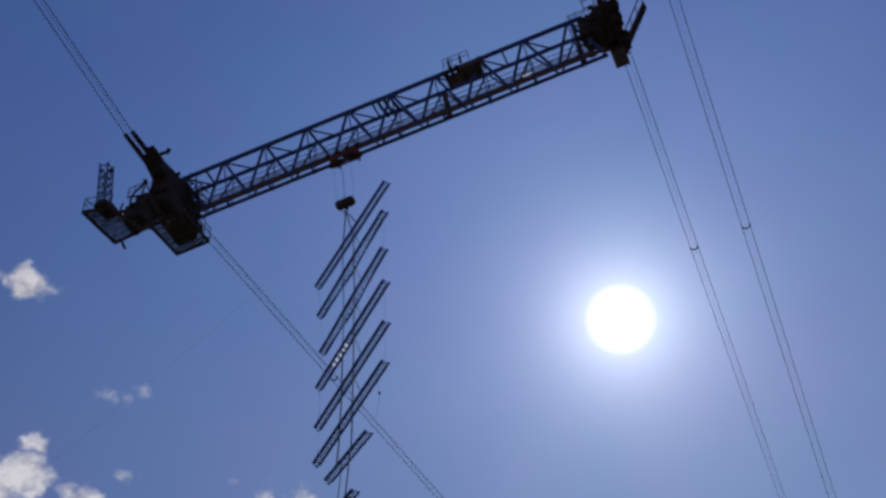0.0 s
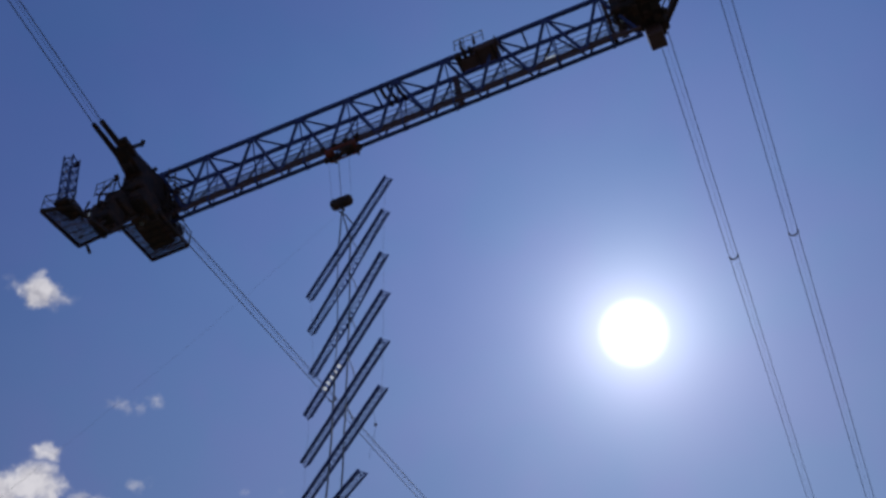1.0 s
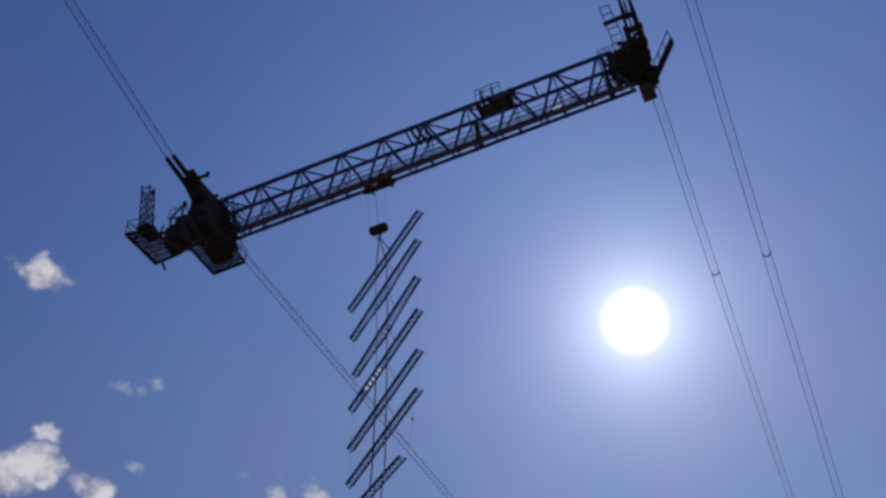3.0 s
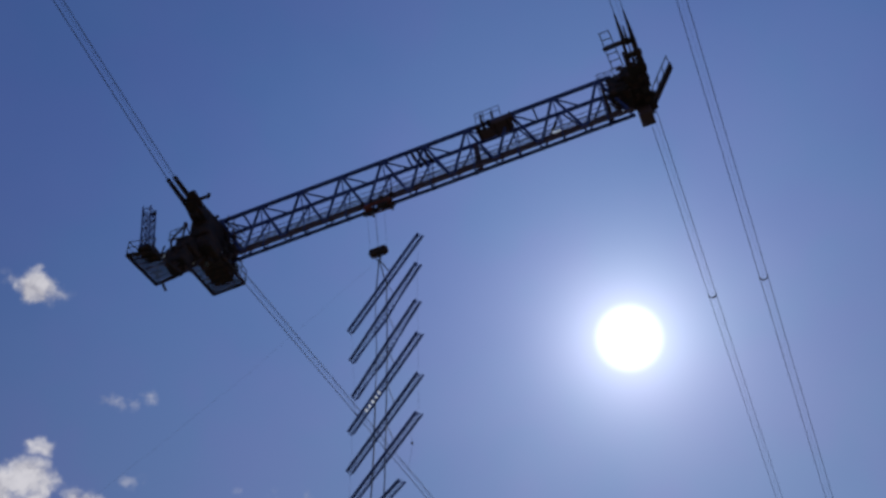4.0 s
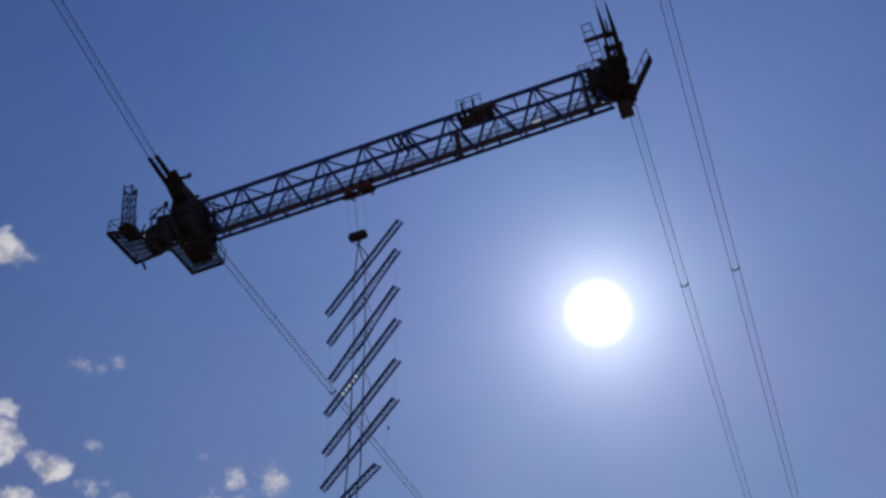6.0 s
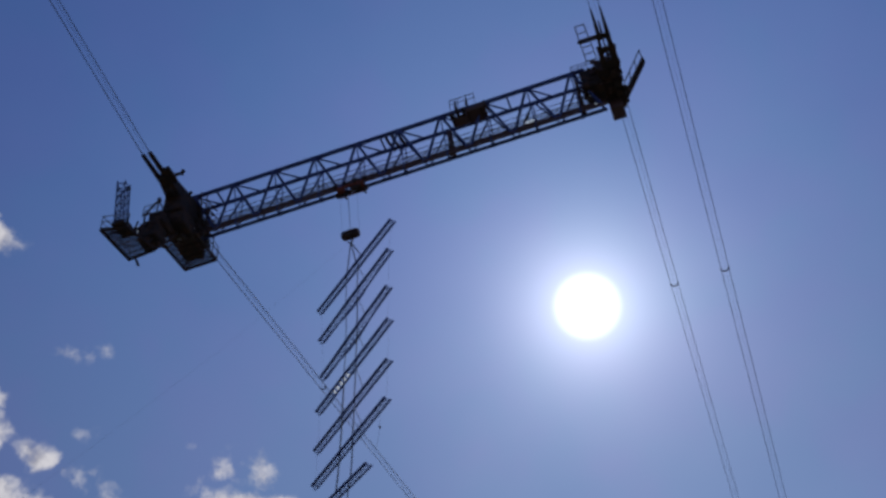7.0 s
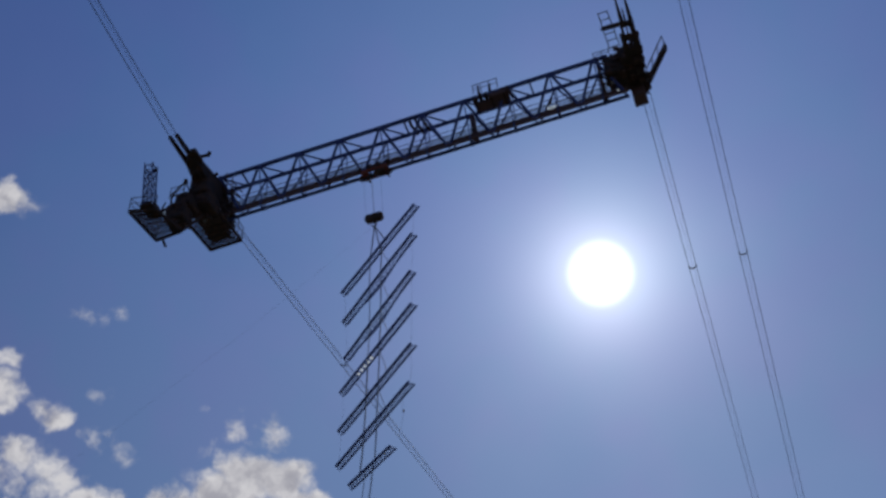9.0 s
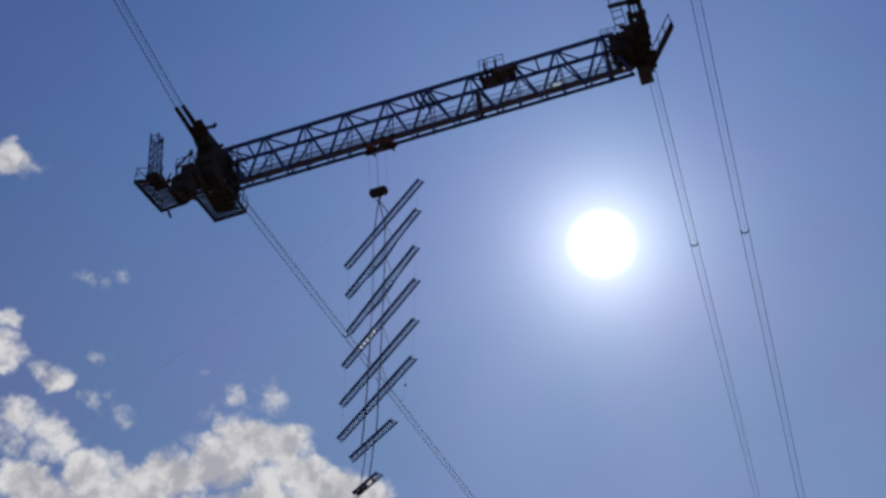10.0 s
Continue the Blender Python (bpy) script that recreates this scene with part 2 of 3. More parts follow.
def strand(name, points, r, mat, label, category, group, sides=6):
    """A rope through the points, as one bent tube."""
    bm = B()
    pts = [Vector(p) for p in points]
    rings = []
    for i, p in enumerate(pts):
        d = (pts[min(i + 1, len(pts) - 1)] - pts[max(i - 1, 0)]).normalized()
        s = d.cross(Vector((0.13, 0.21, 1))).normalized()
        u = s.cross(d)
        rings.append([bm.verts.new(p + (s * math.cos(k * math.tau / sides) + u * math.sin(k * math.tau / sides)) * r) for k in range(sides)])
    for a, b in zip(rings, rings[1:]):
        for k in range(sides):
            bm.faces.new((a[k], a[(k + 1) % sides], b[(k + 1) % sides], b[k]))
    bm.faces.new(rings[0])
    bm.faces.new(rings[-1])
    return tagged(mesh_object(name, bm, mat), label, category, group)


def railing(parent, a, b, height=1.1, posts=3, r=0.028, up=(0, 0, 1)):
    """Posts, a top rail and a knee rail between a and b, as parts of parent."""
    a, b, up = Vector(a), Vector(b), Vector(up) * height
    top = part("railing", tube(B(), a + up, b + up, r, 6), GALV, parent)
    for i in range(posts):
        p = a.lerp(b, i / (posts - 1))
        part("railing_post", tube(B(), p, p + up, r, 6), GALV, top)
    part("knee_rail", tube(B(), a + up * 0.55, b + up * 0.55, r * 0.8, 6), GALV, top)


def deck(name, parent, corners, thick=0.12, bars=6):
    """A platform: an edge frame of four channels, bearing bars and an open grating, from its four corners."""
    c = [Vector(p) for p in corners]
    n = (c[1] - c[0]).cross(c[3] - c[0]).normalized()
    if n.z < 0:
        n = -n
    frame_mesh = B()
    for i in range(4):
        bar(frame_mesh, c[i], c[(i + 1) % 4], 0.1, thick * 1.6, n)
    top = part(name, frame_mesh, DARK, parent)
    for i in range(1, bars):
        k = i / bars
        part("bearing_bar", bar(B(), c[0].lerp(c[1], k), c[3].lerp(c[2], k), 0.035, thick * 0.5, n), DARK, top)
    g = B()
    count = round((c[3] - c[0]).length / 0.065)
    for i in range(count):
        k = (i + 0.5) / count
        bar(g, c[0].lerp(c[3], k) + n * 0.05, c[1].lerp(c[2], k) + n * 0.05, 0.04, 0.02, n)
    part("grating", g, DARK, top, "dark open steel grating")
    return top


# ---- ground ----
bm = B()
bmesh.ops.create_grid(bm, x_segments=90, y_segments=90, size=2600)
for v in bm.verts:
    far = max(0.0, v.co.length - 120) / 1000
    v.co.z = far * 30 * noise.noise(v.co * 0.0016) - far * 6
tagged(mesh_object("ground", bm, GROUND), "rough gravel and grass ground under the crane", "ground", kind="structure")

# ---- track ropes ----
ROPE_Z = 60.5


KINK = 42.5  # where the carriages press the ropes down


def height(y, z=ROPE_Z):
    if y < -60:
        return max(0.0, z * (y + 190) / 130)
    return z + 0.25 + 0.198 * (y - KINK) if y > KINK else z + 0.25 * max(0.0, (y - 38) / 4.5)


def outer(x, y):
    """The outer ropes drift a little towards the crane's axis on the near side."""
    return x - 0.18 - 0.028 * (max(y, -60) - 34) if y < 34 else x - 0.18 * max(0.0, (40 - y) / 6)


YS = [-190, -120, -60, -30, 0, 20, 34, 38, 42.5, 50, 60, 75, 95, 130, 180, 260]
ROPE_LABEL = "thin grey steel track rope spanning the open sky"
for x in (-26.57, -26.11):
    strand("track_rope", [(outer(x, y), y, height(y)) for y in YS], 0.030, ROPE, ROPE_LABEL, "wire rope", "track ropes")
for x in (1.13, 1.65):
    strand("track_rope", [(x, y, height(y)) for y in YS], 0.021, ROPE, ROPE_LABEL, "wire rope", "track ropes")
for x in (4.70, 5.23):
    strand("track_rope", [(x, y, 62.0 if y > -80 else 62.0 * (y + 190) / 110) for y in (-190, -135, *range(-80, 270, 15))], 0.022, ROPE, ROPE_LABEL, "wire rope", "track ropes")
HAUL = "thin hauling rope between the track ropes"
strand("hauling_rope", [(outer(-26.34, y), y, height(y, 60.62)) for y in YS], 0.010, ROPE, HAUL, "wire rope", "hauling ropes")
strand("hauling_rope", [(1.42, y, height(y, 60.62)) for y in YS], 0.007, ROPE, HAUL, "wire rope", "hauling ropes")
strand("hauling_rope", [(4.98, y, 62.1 if y > -80 else 62.1 * (y + 190) / 110) for y in (-190, -135, *range(-80, 270, 30))], 0.005, ROPE, HAUL, "wire rope", "hauling ropes")


def spacer(xc, y, z, gap):
    """A clamp on each rope and a bow hanging between them."""
    ob = thing("rope_spacer", "small dark bow-shaped spacer clamped to a rope pair", "rope spacer", "rope spacers", (xc, y, z))
    for s in (-1, 1):
        part("clamp", box(B(), (s * gap / 2 - 0.045, -0.09, -0.05), (s * gap / 2 + 0.045, 0.09, 0.05), 0.02), DARK, ob)
    arc = B()
    last = None
    for i in range(9):
        a = math.pi * i / 8
        p = Vector((-math.cos(a) * gap / 2, 0.15 * math.sin(a), -0.12 * math.sin(a)))
        if last is not None:
            tube(arc, last, p, 0.05, 6)
        last = p
    part("bow", arc, DARK, ob)
    return ob


for x0, x1 in ((-26.57, -26.11), (1.13, 1.65)):
    spacer((x0 + x1) / 2, 60.9, height(60.9), x1 - x0)
spacer(4.965, 58.5, 62.0, 0.53)

# ---- bridge girder ----
GX0, PITCH, NODES = -25.91, 2.757, 10
TOP_N, TOP_F, TZ = 39.0, 40.15, 61.75
BOT_N, BOT_F, BZ = 39.65, 40.06, 58.72
girder = thing("lattice_girder", "long blue-grey painted steel lattice bridge girder hung between ropes", "crane girder", at=(-13, 39.7, BZ))
GO = Vector((-13, 39.7, BZ))


def gp(x, y, z):
    return Vector((x, y, z)) - GO


XL, XR = -26.2, -0.2
for y, z, w in ((TOP_N, TZ, 0.2), (TOP_F, TZ, 0.18)):
    part("top_chord", bar(B(), gp(XL, y, z), gp(XR, y, z), w, w), STEEL, girder)
for y, w, m in ((BOT_N, 0.15, RUST), (BOT_F, 0.16, STEEL)):
    part("bottom_chord", bar(B(), gp(XL, y, BZ), gp(XR + 0.6, y, BZ), w, w), m, girder)
tops = [GX0 + PITCH * k for k in range(NODES)]
for k, x in enumerate(tops):
    half = PITCH / 2
    for s in (-1, 1):
        xb = x + s * half
        if not XL - 0.1 < xb < XR + 0.5:
            continue
        # near web: from the top node down to the bottom chord
        part("diagonal", tube(B(), gp(x + s * 0.08, TOP_N, TZ - 0.08), gp(xb - s * 0.1, BOT_N, BZ + 0.06), 0.088, 8), STEEL, girder)
        # far web
        part("far_diagonal", tube(B(), gp(x + 0.1 + s * 0.06, TOP_F, TZ), gp(x + 0.1 + s * 1.33, BOT_F, BZ), 0.062, 6), STEEL, girder)
    if x + half < XR + 0.3:
        part("top_brace", tube(B(), gp(x, TOP_N, TZ), gp(x + half, TOP_F, TZ), 0.055, 6), STEEL, girder)
        part("gusset_plate", box(B(), gp(x + half - 0.22, BOT_N - 0.06, BZ - 0.12), gp(x + half + 0.22, BOT_N + 0.0, BZ + 0.26), 0.02), STEEL, girder)
    part("post", tube(B(), gp(x, TOP_N, TZ), gp(x, BOT_N + 0.12, BZ), 0.04, 6), STEEL, girder)
    part("post", tube(B(), gp(x + 0.06, TOP_F, TZ), gp(x + 0.06, BOT_F, BZ), 0.04, 6), STEEL, girder)
    part("bottom_tie", bar(B(), gp(x, BOT_N - 0.1, BZ - 0.05), gp(x, BOT_F + 0.1, BZ - 0.05), 0.12, 0.12), STEEL, girder)
    part("gusset_plate", box(B(), gp(x - 0.24, TOP_N - 0.05, TZ - 0.3), gp(x + 0.24, TOP_N + 0.03, TZ + 0.02), 0.02), STEEL, girder)
for x in (-13.35, -5.15, -24.4):
    part("cross_strut", bar(B(), gp(x, TOP_N, TZ), gp(x, TOP_F, TZ), 0.1, 0.12), STEEL, girder)
# brown running beam and cable runs in the girder's lower part
part("running_rail", bar(B(), gp(XL, 39.78, BZ + 0.4), gp(XR, 39.78, BZ + 0.4), 0.2, 0.2), RUST, girder, "dull red-brown steel running rail")
mesh = B()
for y in (39.62, 40.06):
    bar(mesh, gp(XL, y, BZ + 0.95), gp(XR, y, BZ + 0.95), 0.035, 0.05)
for k in range(250):
    x = XL + 0.1 + k * 0.103
    bar(mesh, gp(x, 39.61, BZ + 0.95), gp(x, 40.07, BZ + 0.95), 0.048, 0.025)
part("cable_tray", mesh, GALV, girder, "galvanised ladder-type cable tray")
part("supply_cable", tube(B(), gp(XL, 39.5, BZ + 1.2), gp(XR, 39.5, BZ + 1.2), 0.022, 6), DARK, girder)
for k in range(19):
    x = XL + 0.7 + k * 1.4
    part("tray_bracket", bar(B(), gp(x, 39.95, BZ + 0.5), gp(x, 40.0, BZ + 0.95), 0.05, 0.05), GALV, girder)
# heavy column below the machine house
part("column", bar(B(), gp(-9.2, 40.1, TZ - 0.2), gp(-9.05, 40.0, BZ - 0.05), 0.3, 0.26, (0, 1, 0)), RUST, girder, "thick red-brown steel column")
# bent hose carriers across the top chords
for i, x in enumerate((-13.0, -12.62, -12.2)):
    hose = B()
    pts = [(x, 39.0, TZ + 0.02), (x + 0.03, 39.5, TZ - 0.1), (x + 0.16, 40.1, TZ - 0.06), (x + 0.2, 40.28 + 0.1 * (i == 1), TZ - 0.12)]
    for a, b in zip(pts, pts[1:]):
        bar(hose, gp(*a), gp(*b), 0.16, 0.16)
    part("hose_carrier", hose, DARK, girder, "black bent hose carrier")
# pale translucent box, imitating the glint of a small sunlit sheet
part("sunlit_sheet", box(B(), gp(-4.55, 40.1, BZ + 0.72), gp(-3.85, 40.24, BZ + 1.4), 0.03), glow, girder, "small translucent box standing in for a sunlit sheet")

part("lamp_pole", bar(B(), gp(-4.4, 40.05, BZ + 1.45), gp(-4.1, 39.87, BZ + 1.8), 0.11, 0.11), DARK, girder)

# machine house on the top chords
mh = thing("machine_house", "dark boxy winch house with a railing, set on the girder", "winch house", at=(-7.7, 39.05, 60.85))
MO = Vector((-7.7, 39.7, 61.5))


def mp(x, y, z):
    return Vector((x, y, z)) - MO


part("housing", box(B(), mp(-7.72, 39.25, 61.5), mp(-6.5, 40.2, 61.92), 0.05), RUST, mh, "brown steel housing")
part("gear_case", box(B(), mp(-8.7, 39.55, 61.52), mp(-7.72, 40.19, 61.85), 0.05), RUST, mh)
part("gear_case_cover", box(B(), mp(-8.72, 39.22, 61.55), mp(-8.42, 39.55, 61.85), 0.04), DARK, mh)
for x in (-8.2, -7.86):
    part("drum", wheel(B(), mp(x, 39.4, 61.85), (1, 0, 0), 0.3, 0.16, 16), DARK, mh)
part("drum_shaft", tube(B(), mp(-8.5, 39.4, 61.85), mp(-7.7, 39.4, 61.85), 0.06, 8), DARK, mh)
part("motor", tube(B(), mp(-7.0, 39.5, 62.0), mp(-6.55, 39.5, 62.0), 0.2, 14), DARK, mh)
part("side_plate", bar(B(), mp(-6.5, 39.15, 61.75), mp(-6.32, 40.0, 61.75), 0.06, 0.5), DARK, mh)
for x in (-8.55, -7.55, -6.75):
    part("rib", bar(B(), mp(x, 39.23, 61.48), mp(x, 40.22, 61.48), 0.08, 0.1), DARK, mh)
railing(mh, mp(-8.6, 39.2, 62.1), mp(-7.05, 39.2, 62.1), 1.0, 4)
for x, h in ((-8.25, 0.8), (-7.55, 0.7)):
    part("valve_stack", tube(B(), mp(x, 39.15, 62.0), mp(x, 39.15, 62.0 + h), 0.09, 8, 0.06), DARK, mh)

# ---- trolley, hoist ropes and hook block ----
trolley = thing("trolley", "rusty red hoist trolley on the girder's bottom rail", "hoist trolley", at=(-15.5, 39.9, 58.3))
TO = Vector((-15.5, 39.9, 58.3))


def tp(x, y, z):
    return Vector((x, y, z)) - TO


for y in (39.55, 40.22):
    part("side_frame", box(B(), tp(-16.4, y - 0.05, 58.54), tp(-14.75, y + 0.05, 58.7), 0.03), RED, trolley)
for x in (-16.2, -14.95):
    part("bogie", box(B(), tp(x - 0.26, 39.52, 58.4), tp(x + 0.22, 40.24, 58.74), 0.09), RED, trolley)
    for s in (-1, 1):
        part("claw", bar(B(), tp(x + s * 0.2, 39.6, 58.7), tp(x + s * 0.34, 39.55, 59.1), 0.12, 0.12, (0, 1, 0)), RED, trolley)
        part("roller", wheel(B(), tp(x + s * 0.3, 39.5, 58.86), (0, 1, 0), 0.15, 0.12, 14), DARK, trolley)
        part("sheave", wheel(B(), tp(x + s * 0.22, 39.9, 58.42), (0, 1, 0), 0.24, 0.14), DARK, trolley)
    part("drop_bracket", bar(B(), tp(x + 0.12, 39.9, 58.4), tp(x + 0.22, 39.95, 57.98), 0.12, 0.2, (0, 1, 0)), DARK, trolley)
part("cross_beam", box(B(), tp(-16.1, 39.8, 58.44), tp(-15.0, 39.98, 58.54), 0.03), DARK, trolley)
part("motor", tube(B(), tp(-15.6, 39.68, 58.35), tp(-15.15, 39.68, 58.35), 0.17, 14), DARK, trolley)
part("gearbox", box(B(), tp(-15.15, 39.55, 58.25), tp(-14.9, 39.85, 58.6), 0.04), DARK, trolley)

HX, HY, HZ = -15.92, 40.4, 55.05
block = thing("hook_block", "dark rounded steel hook block on hoist ropes", "hook block", at=(HX, HY, HZ))
bm = B()
for z, r in ((-0.2, 0.72), (-0.17, 0.9), (-0.1, 1.0), (0.1, 1.0), (0.17, 0.9), (0.2, 0.72)):
    ring = []
    for k in range(28):
        a = math.tau * k / 28
        c = math.copysign(0.33, math.cos(a)) if abs(math.cos(a)) > 1e-6 else 0.0
        ring.append(bm.verts.new((c + 0.25 * r * math.cos(a), z, 0.28 * r * math.sin(a))))
    if z > -0.2:
        for k in range(28):
            bm.faces.new((old[k], old[(k + 1) % 28], ring[(k + 1) % 28], ring[k]))
    else:
        bm.faces.new(ring)
    old = ring
bm.faces.new(old)
part("cheek_case", bm, DARK, block)
for x in (-0.4, 0.0, 0.4):
    part("sheave", wheel(B(), (x * 0.8, -0.19, 0), (0, 1, 0), 0.2, 0.08), DARK, block)
part("shank", tube(B(), (0, 0, -0.28), (0, 0, -0.44), 0.09, 10), DARK, block)
bm = B()
last = None
for i in range(11):
    a = radians(80 - 27 * i)
    p = Vector((0.15 * math.cos(a) - 0.02, 0, -0.58 + 0.15 * math.sin(a)))
    if last is not None:
        tube(bm, last, p, 0.06 - 0.003 * i, 8)
    last = p
part("hook", bm, DARK, block)
for x1, rad in ((-0.5, 0.007), (0.0, 0.019), (0.54, 0.007)):
    strand("hoist_rope", [(HX + x1 * 1.08 + 0.03, 40.0, 58.5), (HX + x1, HY, HZ + 0.2)], rad, ROPE, "thin hoist rope between trolley and hook block", "wire rope", "hoist ropes")

# ---- the load: lattice beams slung one below the other ----
# centre x, height, near end, far end (x, y), bow of the lower chord
BEAMS = [
    (52.39, (-12.59, 38.29), (-19.11, 43.27), 0.0), (49.95, (-12.82, 38.25), (-19.02, 43.32), 0.42), (47.05, (-13.01, 38.25), (-18.90, 43.32), 0.42),
    (44.60, (-13.04, 38.25), (-19.14, 43.33), 0.0), (41.87, (-13.20, 38.30), (-19.20, 43.28), 0.0), (39.50, (-13.43, 38.41), (-19.23, 43.16), 0.0),
    (36.97, (-14.94, 39.67), (-17.95, 41.77), 0.0), (34.44, (-15.9, 40.14), (-17.55, 41.26), 0.0)]


def lattice_beam(z, a, b, bow, label):
    """A heavy twin chord on one side and a lighter chord on the other two corners, laced on each face, with fork ends."""
    a, b = Vector((*a, z)), Vector((*b, z))
    mid, d = (a + b) / 2, (b - a)
    length = d.length
    d.normalize()
    s = Vector((0, 0, 1)).cross(d)
    up = Vector((0, 0, 1))
    ob = thing("lattice_beam", label, "lattice beam", "beams hanging on the hook", mid)

    def q(u, k):
        """Point at u of the length (-0.5 to 0.5) on chord k."""
        belly = bow * max(0.0, math.cos(u * math.pi * 1.25)) ** 2
        side, high = ((-0.23, 0.11), (0.13, 0.11), (-0.06, -0.13 - belly), (0.07, 0.10))[k]
        side *= 1 + 0.5 * belly
        return d * (u * length) + s * side + up * high

    cells = max(10, round(length / 0.18))
    for k, r, tip in ((0, 0.042, 0.492), (1, 0.066, 0.492), (2, 0.026, 0.485), (3, 0.02, 0.49)):
        chord = B()
        steps = 12 if bow else 1
        for i in range(steps):
            tube(chord, q(tip * (2 * i / steps - 1), k), q(tip * (2 * (i + 1) / steps - 1), k), r, 8)
        part("chord", chord, LOAD, ob)
    for k, m, n in ((0, 1, 0), (1, 2, 1), (2, 0, 0)):
        lace = B()
        for i in range(cells):
            u0, u1 = -0.485 + 0.97 * i / cells, -0.485 + 0.97 * (i + 1) / cells
            i0, i1 = (k, m) if i % 2 == n else (m, k)
            tube(lace, q(u0, i0), q(u1, i1), 0.018 if k == 0 else 0.013, 5)
        part("lacing", lace, LOAD, ob)
    for u in (-0.49, 0.49):
        end = B()
        for k in range(3):
            tube(end, q(u, k), q(u, (k + 1) % 3), 0.018, 6)
        part("end_frame", end, LOAD, ob)
    return ob


for i, (z, a, b, bow) in enumerate(BEAMS):
    text = "dark blue steel lattice beam hanging level on slings"
    if bow:
        text = "dark lattice beam with a bellied lower chord on slings"
    if i >= 6:
        text = "short dark lattice beam at the foot of the load"
    lattice_beam(z, a, b, bow, text)


def along(i, u):
    z, a, b, _ = BEAMS[i]
    a, b = Vector((*a, z)), Vector((*b, z))
    return (a + b) / 2 + (b - a).normalized() * u


def sling(p, q, r=0.028, name="sling"):
    strand(name, [p, Vector(p).lerp(Vector(q), 0.5) + Vector((0.02, 0, 0)), q], r, SLING, "dark grey lifting sling between stacked beams", "lifting sling", "slings of the load", 6)


# clamps and shackles bundled on the lowest beam
lowest = [o for o in bpy.data.objects if o.name.startswith("lattice_beam") and abs(o.location.z - 34.44) < 0.01][0]
for u, w, h in ((0.72, 0.08, 0.1), (0.42, 0.1, 0.13), (0.1, 0.09, 0.11), (-0.55, 0.07, 0.1)):
    c = along(7, u) - lowest.location
    part("clamp_block", box(B(), c + Vector((-w, -w, -h)), c + Vector((w, w, h)), 0.04), DARK, lowest, "dark steel clamp block")
# added translucent plates in the fourth beam's lacing, imitating sun glints on the steel
fourth = [o for o in bpy.data.objects if o.name.startswith("lattice_beam") and abs(o.location.z - 44.6) < 0.01][0]
for k in range(5):
    c = along(3, 0.55 + 0.36 * k) - fourth.location
    glint = B()
    d = Vector((-0.79, 0.61, 0)) * 0.075
    s = Vector((0.45, 0.55, -0.70)) * 0.125
    glint.faces.new([glint.verts.new(c + v + Vector((0, 0, 0.03))) for v in (d + s, d - s, -d - s, -d + s)])
    part("glint_plate", glint, glow, fourth, "small translucent plate standing in for a sun glint")

hook_tip = Vector((HX, HY, HZ - 0.7))
for u in (-0.85, -0.2, 0.95):
    sling(hook_tip, along(0, u) + Vector((0, 0, 0.12)), 0.036)
for i in range(7):
    thick = 0.04 if i in (3, 4, 5) else 0.024
    for u in ((0.95, -0.35) if i < 6 else (0.5, -0.2)):
        sling(along(i, u) + Vector((0, 0, 0.2)), along(i + 1, u + 0.04) + Vector((0, 0, 0.22)), thick if u > 0 else 0.034)
    if i in (0, 1, 2, 3, 4):
        sling(along(i, -0.35) + Vector((0, 0, -0.2)), along(i + 1, -1.3) + Vector((0, 0, 0.24)), 0.02)
for i in range(5):
    for u in (-3.85, 3.95):
        u *= 0.98 - 0.01 * i
        strand("tag_line", [along(i, u), along(i, u).lerp(along(i + 1, u), 0.5) + Vector((0.05, 0.03, 0)), along(i + 1, u)], 0.0045, SLING, "hair-thin tag line hanging from beam end to beam end", "tag line", "tag lines")
p = along(5, -2.75)
knot = Vector((-14.25, 39.5, 38.92))
strand("loose_rope_end", [p, p.lerp(knot, 0.5) + Vector((0.03, 0, -0.05)), knot, knot + Vector((-0.12, 0.03, -0.7)), knot + Vector((-0.34, 0.05, -1.5))], 0.006, SLING, "loose thin rope end dangling from a beam", "rope end", "loose ropes")
bm = B()
bmesh.ops.create_icosphere(bm, subdivisions=2, radius=0.07, matrix=Matrix.Translation(knot) @ Matrix.Diagonal((0.8, 0.8, 1.3, 1)))
tagged(mesh_object("rope_knot", bm, DARK), "small dark knot in the loose rope", "rope knot", "loose ropes")
strand("guide_rope", [(HX, HY, HZ - 0.7), (-20, 40.5, 51.5), (-24, 40.5, 48.6), (-31.5, 40.5, 43.9), (-42, 40.5, 37.8), (-60, 40.5, 28.5), (-85, 40.5, 17.0), (-118, 40.5, 3.0), (-125, 40.5, 0.1)], 0.003, SLING, "hair-thin guide rope slanting away to the ground", "guide rope", "guide ropes")

# ---- rope carriage at the outer end: long shoe frame, machine body, platforms and mast ----
CO = Vector((-26.4, 38.5, 58.0))
lc = thing("rope_carriage", "dark steel rope carriage with platforms, railings and a lattice mast", "rope carriage", "rope carriages", CO)


def cp(x, y, z):
    return Vector((x, y, z)) - CO


for x in (-26.66, -26.2):
    part("rope_shoe", tube(B(), cp(x - 0.09, 34.1, 60.5), cp(x, 36.6, 60.5), 0.13, 10, 0.17), DARK, lc)
part("shoe_plate", box(B(), cp(-26.28, 35.45, 60.3), cp(-25.72, 36.6, 60.62), 0.04), DARK, lc)
part("shoe_bracket", bar(B(), cp(-25.95, 36.12, 60.5), cp(-25.25, 36.18, 60.5), 0.15, 0.15), DARK, lc)
part("shoe_bracket", bar(B(), cp(-25.3, 36.24, 60.5), cp(-25.04, 36.06, 60.52), 0.2, 0.2), DARK, lc)
